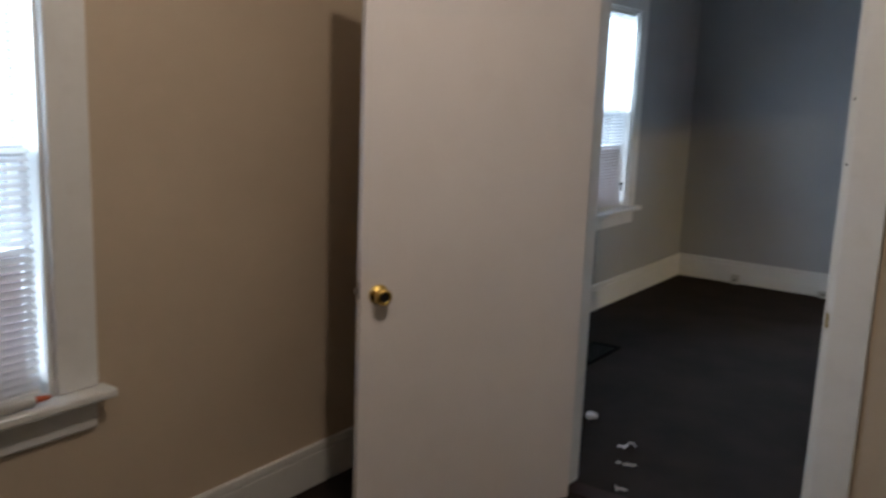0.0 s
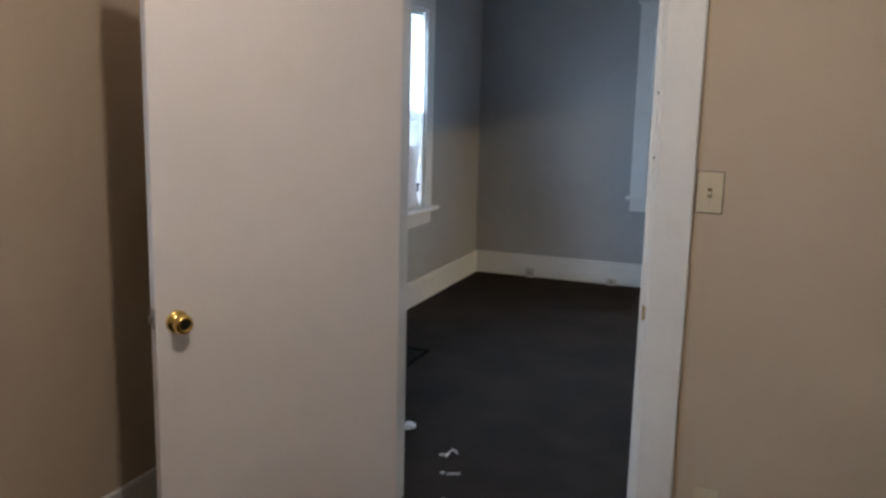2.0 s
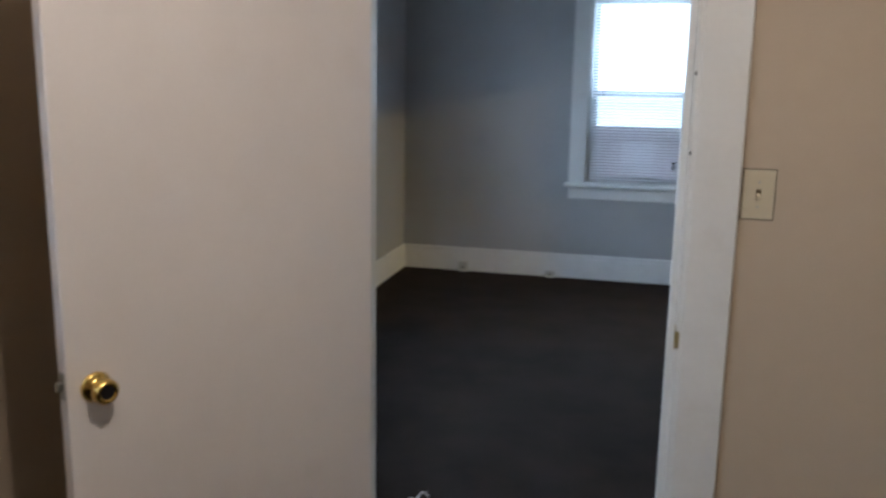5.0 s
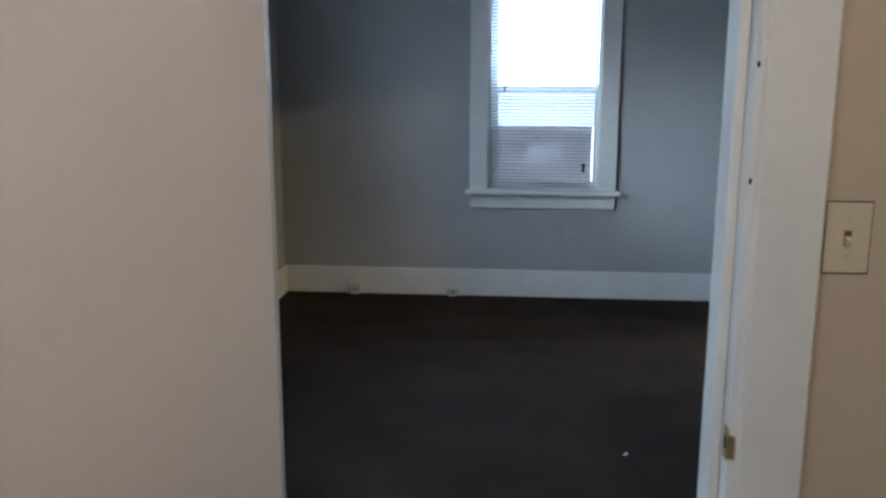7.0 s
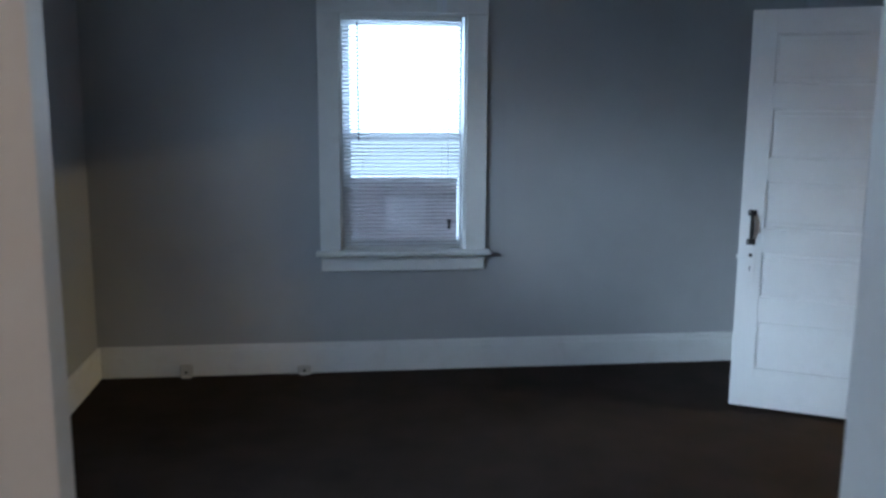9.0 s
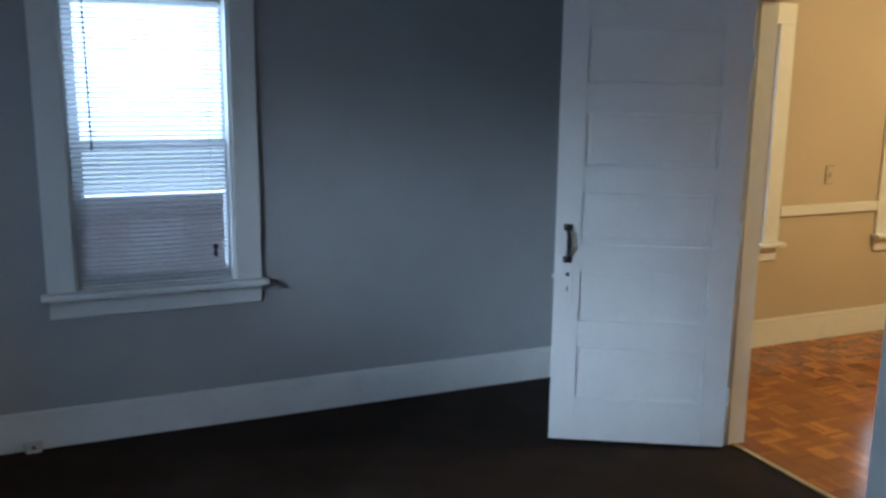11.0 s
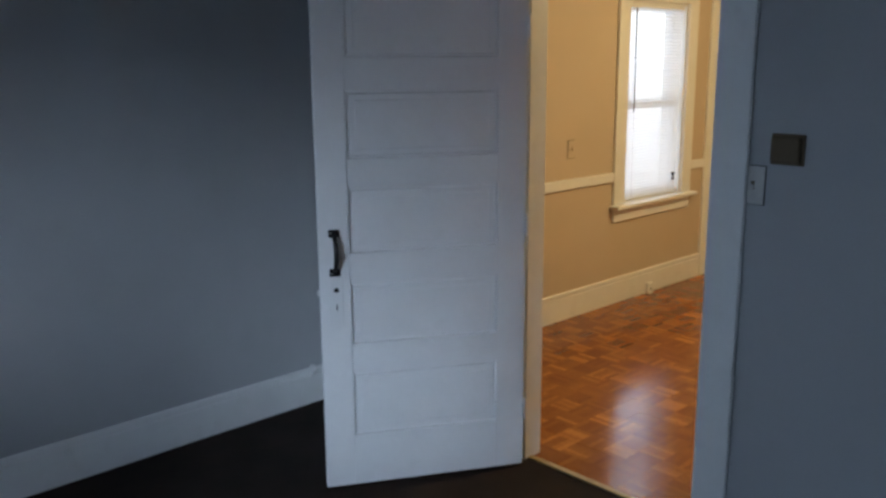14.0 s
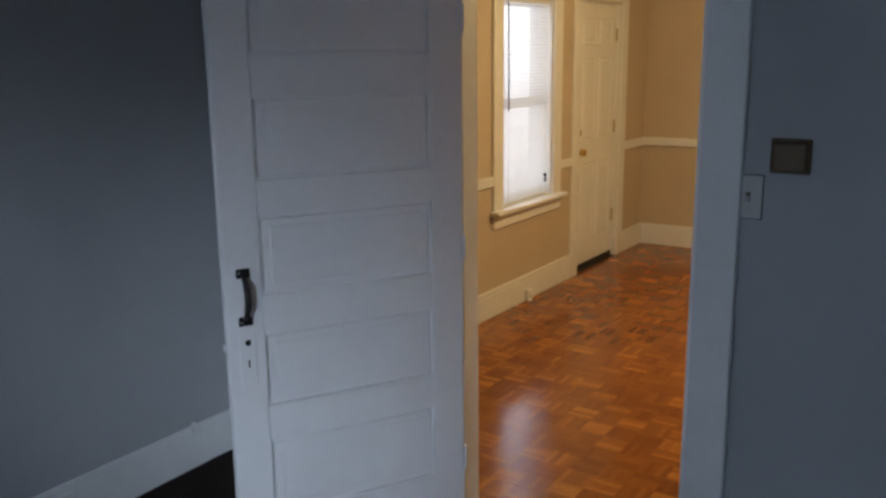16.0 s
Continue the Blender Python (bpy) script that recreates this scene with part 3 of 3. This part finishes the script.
def window(name, m, w, z0, z1, depth, label, board=0.0, cap=False, cw=0.122, pair=False):
    """Double-hung window. Local: opening x 0..w, wall face y 0, wall to y = depth (outside), z from the floor."""
    t = thing(name, m, label, "window", kind="structure")
    ct = 0.022
    part("casing", boxes((-cw, 0.0, -ct, 0, z0, z1), bevel=0.004), M_TRIM, t)
    part("casing", boxes((w, w + cw, -ct, 0, z0, z1), bevel=0.004), M_TRIM, t)
    part("head_casing", boxes((-cw, w + cw, -ct, 0, z1 + 0.001, z1 + 0.125), bevel=0.003), M_TRIM, t)
    if cap:
        part("cap_moulding", boxes((-cw - 0.02, w + cw + 0.02, -0.045, 0, z1 + 0.126, z1 + 0.150), bevel=0.006, seg=2), M_TRIM, t)
    part("window_sill", boxes((-cw - 0.025, w + cw + (-0.04 if pair else 0.025), -0.075, 0.0, z0 - 0.028, z0 - 0.001), bevel=0.007, seg=2), M_TRIM, t)
    part("sill_board", boxes((0.0, w, 0.0, depth, z0 - 0.02, z0 + 0.002)), M_TRIM, t)
    part("apron", boxes((-cw + 0.004, w + cw - 0.004, -0.02, 0, z0 - 0.122, z0 - 0.029), bevel=0.005), M_TRIM, t)
    for x0, x1 in ((0.0, 0.012), (w - 0.012, w)):
        part("jamb", boxes((x0, x1, 0.0, depth, z0 + 0.002, z1)), M_TRIM, t)
    part("head_jamb", boxes((0.012, w - 0.012, 0.0, depth, z1 - 0.012, z1)), M_TRIM, t)
    mid = z0 + (z1 - z0) * 0.485
    for k, (a, b, y) in enumerate(((mid - 0.02, z1 - 0.012, 0.105), (z0 + 0.003, mid + 0.02, 0.068))):
        s = part("sash", boxes((0.012, 0.060, y, y + 0.034, a, b), (w - 0.026, w - 0.012, y, y + 0.034, a, b),
                               (0.060, w - 0.026, y, y + 0.034, b - 0.04, b), (0.060, w - 0.026, y, y + 0.034, a, a + 0.045)),
                 M_SASH, t)
        g = part("pane", boxes((0.058, w - 0.020, y + 0.015, y + 0.019, a + 0.043, b - 0.038)), M_GLASS, s)
        g.visible_shadow = False
    if board:
        # Added sheet: lowers the daylight between the board's top and the meeting rail.
        part("dimming_sheet", boxes((0.014, w - 0.014, 0.150, 0.151, board, mid)), M_DIMMING, t, "see-through grey sheet added to dim the window's light")
        part("lower_board", boxes((0.102, 0.25, 0.062, 0.0665, z0 + 0.004, board), (0.49, w - 0.038, 0.062, 0.0665, z0 + 0.004, board),
                                  (0.25, 0.49, 0.062, 0.0665, z0 + 0.004, z0 + 0.09), (0.25, 0.49, 0.062, 0.0665, board - 0.10, board)), M_SCREEN, t,
             "dusty brown board across the lower pane")
        part("pale_patch", boxes((0.245, 0.495, 0.0667, 0.0678, z0 + 0.085, board - 0.095)), M_PATCH, t,
             "pale translucent patch")
        # Added strip passes some lamp light, for the soft glow at the board's side.
        part("light_leak_strip", boxes((0.050, 0.1018, 0.0622, 0.0660, z0 + 0.004, board)), M_PATCH, t, "translucent strip added for the soft light beside the board")
    return t


def blind(name, m, w, z0, z1, group, tilt=30, tassel_z=0.12, wand=0.475, cord=True, label="white vinyl mini blind lowered in a bright window"):
    """Mini blind hung inside the opening. Local as window()."""
    t = thing(name, m, label, "window blind", group)
    a, b = 0.016, w - 0.027
    part("headrail", boxes((a, b, 0.012, 0.040, z1 - 0.040, z1 - 0.013), bevel=0.002), M_WHITEPL, t)
    part("bottom_rail", boxes((a, b, 0.014, 0.038, z0 + 0.006, z0 + 0.018), bevel=0.003), M_WHITEPL, t)
    me = slat_mesh(b - a)
    z, i = z0 + 0.032, 0
    while z < z1 - 0.048:
        s = new("slat", me)
        s.parent = t
        s.location = (a + 0.0015 * math.sin(i * 2.7), 0.026, z)
        s.rotation_euler = (radians(tilt + 1.2 * math.sin(i * 1.3)), 0, radians(0.03 * math.sin(i * 0.9)))
        z += 0.0215
        i += 1
    for x in (a + 0.11, b - 0.11):
        part("ladder_cord", boxes((x, x + 0.0016, 0.0135, 0.0148, z0 + 0.018, z1 - 0.040)), M_WHITEPL, t)
    part("tilt_wand", tube([(a + 0.085, 0.004, z1 - 0.045), (a + 0.088, 0.0, z0 + (z1 - z0) * wand)], 0.0048, 6), M_WAND, t, "plastic tilt wand")
    if not cord:
        return t
    part("pull_cord", tube([(b - 0.075, 0.008, z1 - 0.045), (b - 0.072, 0.006, z0 + tassel_z + 0.03)], 0.0016, 5), M_WHITEPL, t)
    tassel = part("tassel", lathe([(0.004, 0.060), (0.013, 0.054), (0.014, 0.044), (0.007, 0.038), (0.010, 0.0)], "z", 12), M_BLACK, t, "dark cord tassel")
    tassel.location = (b - 0.066, 0.0, z0 + tassel_z)
    return t


N = pose(1.398, NORTH, 0)
window("window_1", N, 0.721, 0.73, 2.073, 0.18, "white wooden double-hung window with wide casing", board=1.147, cap=True)
blind("window_blind", N, 0.721, 0.73, 2.073, "mini blinds")
W = pose(0.0, 2.30, 0, 0, 0, 90)
window("window_2", W, 0.725, 0.69, 2.05, 0.18, "white wooden double-hung window with wide casing", board=1.13, cap=True)
blind("window_blind", W, 0.725, 0.69, 2.05, "mini blinds")
# Unseen twin window, added from the light that reaches the panel door.
WS = pose(0.0, 1.40, 0, 0, 0, 90)
window("window_6", WS, 0.725, 0.69, 2.05, 0.18, "white wooden double-hung window, unseen, inferred beside its twin", cw=0.06, pair=True)
blind("window_blind", WS, 0.725, 0.69, 2.05, "mini blinds")
WA = pose(WEST_A, -2.28, 0, 0, 0, 90)
window("window_3", WA, 0.72, 0.635, 1.965, 0.18, "white wooden double-hung window with wide casing", board=1.03, cap=True)
blind("window_blind", WA, 0.72, 0.635, 1.965, "mini blinds", cord=False)
for i, x in enumerate((6.54, 4.70)):
    NC = pose(x, NORTH, 0)
    window("window_%d" % (4 + i), NC, 0.73, 0.70, 2.05, 0.18, "cream white double-hung window, brightly lit")
    blind("window_blind", NC, 0.73, 0.70, 2.05, "mini blinds", tilt=40, tassel_z=0.10, wand=0.46)


# ---------------------------------------------------------------- fittings on the walls
def switch_plate(m, plate_mat, label, w=0.074, h=0.120):
    """Local: plate centre at the origin, wall face y 0, standing off towards -y."""
    t = thing("light_switch", m, label, "light switch")
    # Dark rim outlines the plate, drawing the shadow gap behind it.
    part("gap", boxes((-w / 2 - 0.0022, w / 2 + 0.0022, -0.0022, 0, -h / 2 - 0.0022, h / 2 + 0.0022)), M_RUBBER, t, "dark rim drawn as the shadow gap round the plate")
    part("plate", boxes((-w / 2, w / 2, -0.006, -0.0022, -h / 2, h / 2), bevel=0.0016, seg=2), plate_mat, t)
    part("toggle_slot", boxes((-0.006, 0.006, -0.0066, -0.0058, -0.013, 0.013)), M_TAN, t)
    g = part("toggle", boxes((-0.0045, 0.0045, -0.018, -0.004, -0.006, 0.006), bevel=0.001), plate_mat, t)
    g.rotation_euler = (radians(25), 0, 0)
    for s in (-1, 1):
        c = part("screw", lathe([(0.0032, -0.0072), (0.0032, -0.0055)], "y", 10), M_STEEL, t)
        c.location = (0, 0, s * 0.030)
    return t


def outlet(m, label, plate_mat=None):
    t = thing("wall_outlet", m, label, "outlet")
    pm = plate_mat or M_IVORY
    part("plate", boxes((-0.036, 0.036, -0.005, 0, -0.058, 0.058), bevel=0.0025, seg=2), pm, t)
    for s in (-1, 1):
        r = part("receptacle", boxes((-0.0165, 0.0165, -0.008, -0.004, s * 0.020 - 0.013, s * 0.020 + 0.013), bevel=0.003, seg=2), pm, t)
        for x in (-0.0065, 0.0065):
            part("slot", boxes((x - 0.0012, x + 0.0012, -0.0085, -0.0078, s * 0.020 - 0.001, s * 0.020 + 0.008)), M_DARK, r)
        q = part("ground_hole", lathe([(0.0024, -0.0085), (0.0024, -0.0078)], "y", 8), M_DARK, r)
        q.location = (0, 0, s * 0.020 - 0.007)
    return t


switch_plate(pose(2.140, 0, 1.215), M_IVORY, "ivory toggle light switch on the beige wall")
outlet(pose(2.198, 0, 0.238), "ivory duplex outlet low on the beige wall", M_IVORY)
switch_plate(pose(EAST_B, 2.112, 1.283, 0, 0, -90), M_GREYPL, "grey painted toggle light switch beside the doorway")
switch_plate(pose(5.965, NORTH, 1.115), M_BEIGE, "beige painted toggle switch on the dining room wall", 0.07, 0.114)

th = thing("thermostat", pose(EAST_B, 2.008, 1.400, 0, 0, -90), "tan brown square wall thermostat", "thermostat")
part("base", boxes((-0.052, 0.052, -0.010, 0, -0.047, 0.047), bevel=0.004, seg=2), M_TAN, th)
part("cover", boxes((-0.046, 0.046, -0.032, -0.010, -0.041, 0.041), bevel=0.010, seg=3), M_TAN, th)


def floor_jack(x, y, w, h, mat, label):
    """Surface-mounted jack box of width w and height h at the foot of a baseboard."""
    t = thing("wall_jack", pose(x, y, 0.0), label, "wall jack", "baseboard jacks")
    part("cover", boxes((-w / 2, w / 2, -0.026, 0, 0.006, h), bevel=0.008, seg=2), mat, t)
    part("port", boxes((-0.007, 0.007, -0.0275, -0.0255, h * 0.35, h * 0.35 + 0.013)), M_DARK, t)
    part("foot", boxes((-w * 0.4, w * 0.4, -0.032, -0.004, 0.0, 0.008), bevel=0.002), M_WHITEPL, t)
    return t


floor_jack(0.496, NORTH - 0.02, 0.074, 0.078, M_GREYPL, "small grey jack box at the baseboard's foot")
floor_jack(1.172, NORTH - 0.02, 0.082, 0.052, M_GREYPL, "low wide grey jack box at the baseboard's foot")
floor_jack(6.88, NORTH - 0.02, 0.072, 0.082, M_TRIM, "cream jack box at the dining room baseboard's foot")

cl = thing("cable_stub", pose(3.907, NORTH - 0.02, 0.176), "white coaxial cable stub on the baseboard", "cable")
ring = [(0.015 * math.cos(0.2 + k * 0.52), -0.010 - 0.0012 * k, 0.016 + 0.015 * math.sin(0.2 + k * 0.52)) for k in range(12)]
part("cable", tube([(0.002, -0.002, -0.034), (-0.004, -0.012, -0.022), (0.003, -0.012, -0.006)] + ring, 0.0042, 8), M_WHITEPL, cl, "", True)
part("connector", lathe([(0.006, -0.018), (0.007, -0.016), (0.007, -0.004), (0.005, 0.0)], "y", 12), M_STEEL, cl, "dull steel connector")


def floor_vent(x, y):
    t = thing("floor_vent", pose(x, y, 0.0), "dark metal floor register set in the carpet", "floor vent")
    part("frame", boxes((-0.085, -0.070, -0.21, 0.21, 0, 0.006), (0.070, 0.085, -0.21, 0.21, 0, 0.006),
                        (-0.070, 0.070, -0.21, -0.195, 0, 0.006), (-0.070, 0.070, 0.195, 0.21, 0, 0.006)), M_VENT, t)
    # Flat black sheet stands for the dark depth of the duct.
    part("duct", boxes((-0.070, 0.070, -0.195, 0.195, 0.0002, 0.0015)), M_DARK, t)
    for i in range(16):
        s = part("slat", boxes((-0.070, 0.070, -0.002, 0.002, 0.001, 0.004)), M_VENT, t)
        s.location = (0, -0.180 + i * 0.024, 0)
    return t


floor_vent(0.44, 1.685)


def litter(x, y, turn, strips, label):
    """Curled strips of torn paper: each strip a run of points on the carpet, in centimetres."""
    t = thing("paper_scrap", pose(x, y, 0.0, 0, 0, turn), label, "litter", "scraps on the carpet")
    for run in strips:
        part("strip", tube([(a / 100, b / 100, 0.003 + c / 100) for a, b, c in run], 0.0055, 6, 0.4), M_PAPER, t)
    return t


def paper_wad(x, y, seed, label):
    """A torn, half-folded scrap of paper lying on the carpet."""
    rnd = random.Random(seed)
    t = thing("paper_scrap", pose(x, y, 0.0, 0, 0, 35), label, "litter", "scraps on the carpet")
    bm = bmesh.new()
    bmesh.ops.create_icosphere(bm, subdivisions=2, radius=0.029)
    for v in bm.verts:
        v.co *= 0.7 + 0.5 * rnd.random()
        v.co.z = max(0.0, v.co.z * 0.55 + 0.014)
    part("scrap", bm, M_PAPER, t)
    return t


paper_wad(0.882, 0.748, 1, "crumpled scrap of white paper on the carpet")
litter(1.152, 0.552, 12, [[(-1.5, -3, 0.2), (-0.6, -1, 0.6), (0.2, 1.6, 1.2), (1.6, 2.6, 0.8), (3.0, 1.0, 0.2)], [(-4.2, -1.6, 0), (-2.6, -1.6, 0.4), (-1.2, -2.2, 0.2)]],
       "curled strip of white paper on the carpet")
litter(1.216, 0.378, 16, [[(-3.8, -0.2, 0), (-2.6, 0.4, 0.2), (-1.8, 0.1, 0)], [(-1.0, -0.8, 0), (1.0, -0.6, 0.3), (3.4, -0.4, 0.1), (4.0, 0.2, 0.3)]],
       "thin white plastic strip on the carpet")
litter(1.292, 0.152, 14, [[(-2.0, 1.4, 0.2), (-1.4, -0.4, 0.8), (-1.0, -2.4, 0.2)], [(-1.0, -0.4, 0.4), (0.6, 0, 0.2), (2.6, 0.2, 0)]],
       "forked strip of white paper on the carpet")
litter(2.04, 1.766, 40, [[(-0.9, 0, 0), (0.2, 0.3, 0.3), (0.9, -0.2, 0)]], "tiny pale scrap on the carpet")

sl = thing("caulk_tube", pose(WEST_A + 0.045, -1.70, 0.636, 0, 0, 84), "small grey tube with an orange cap on the sill", "tube")
tube_body = part("body", lathe([(0.012, -0.11), (0.016, -0.10), (0.016, 0.05), (0.008, 0.06)], "x", 16), M_GREYPL, sl, "", True)
tube_body.location = (0, 0, 0.017)
tube_cap = part("cap", lathe([(0.009, 0.058), (0.008, 0.085), (0.004, 0.10)], "x", 12), M_ORANGE, sl, "orange pointed cap", True)
tube_cap.location = (0, 0, 0.019)

# Thin pale strip standing on the head casing above the blind.
tp = thing("casing_strip", pose(1.975, NORTH - 0.0225, 2.077), "pale strip on the window's head casing", "tape")
part("tape", boxes((-0.03, 0.03, -0.001, 0, 0.0, 0.118)), M_PAPER, tp)


def ceiling_lamp(x, y, label):
    t = thing("ceiling_lamp", pose(x, y, TOP), label, "ceiling lamp")
    part("canopy", lathe([(0.07, 0.0), (0.068, -0.012), (0.035, -0.03), (0.022, -0.034)], "z", 24), M_WHITEPL, t, "", True)
    part("socket", lathe([(0.021, -0.034), (0.021, -0.085), (0.016, -0.095), (0.013, -0.135)], "z", 16), M_WHITEPL, t, "", True)
    return t


ceiling_lamp(1.84, -1.56, "white porcelain ceiling lamp holder with bare bulb")
ceiling_lamp(6.5, 2.1, "white porcelain ceiling lamp holder with bare bulb")


# ---------------------------------------------------------------- parquet, block by block
structure("floor_dining", boxes((4.222, EAST_C, 0.07, NORTH, -0.12, -0.0022)), M_SUBFLOOR, "glossy reddish oak parquet in basket-weave blocks", "floor")
floor_c = bpy.data.objects["floor_dining"]


def block_items(ox, oy, turned):
    f = BLOCK / FINGERS
    for k in range(FINGERS):
        a, b = k * f + 0.0002, (k + 1) * f - 0.0002
        yield (ox + a, ox + b, oy + 0.0002, oy + BLOCK - 0.0002) if turned else (ox + 0.0002, ox + BLOCK - 0.0002, oy + a, oy + b)


def plain_boxes(items, z0, z1):
    verts, faces = [], []
    for x0, x1, y0, y1 in items:
        n = len(verts)
        verts += [(x0, y0, z0), (x1, y0, z0), (x1, y1, z0), (x0, y1, z0), (x0, y0, z1), (x1, y0, z1), (x1, y1, z1), (x0, y1, z1)]
        faces += [(n + 4, n + 5, n + 6, n + 7), (n, n + 1, n + 5, n + 4), (n + 1, n + 2, n + 6, n + 5), (n + 2, n + 3, n + 7, n + 6), (n + 3, n, n + 4, n + 7)]
    me = bpy.data.meshes.new("block")
    me.from_pydata(verts, [], faces)
    me.materials.append(M_PARQUET)
    return me


kinds = [plain_boxes(block_items(0, 0, k), -0.003, 0.0) for k in (False, True)]
far_items, count = [], 0
ny = int((NORTH - 0.07) / BLOCK) + 1
nx = int((EAST_C - 4.243) / BLOCK) + 1
rnd = random.Random(11)
for i in range(nx):
    for j in range(ny):
        ox, oy = 4.243 + i * BLOCK, NORTH - 0.005 - (j + 1) * BLOCK
        if oy < 0.06 or ox + BLOCK > EAST_C + 0.14:
            continue
        if ox < 6.35 and oy > 2.15 and count < 300:
            ob = new("parquet_block", kinds[(i + j) % 2])
            ob.parent = floor_c
            ob.location = (ox, oy, rnd.uniform(-0.0003, 0.0002))
            ob.rotation_euler = (rnd.uniform(-0.004, 0.004), rnd.uniform(-0.004, 0.004), 0)
            count += 1
        else:
            far_items += list(block_items(ox, oy, (i + j) % 2))
rest = new("parquet_far", plain_boxes(far_items, -0.003, 0.0))
rest.parent = floor_c
tagged(rest, "glossy oak parquet blocks further off", kind="stuff")
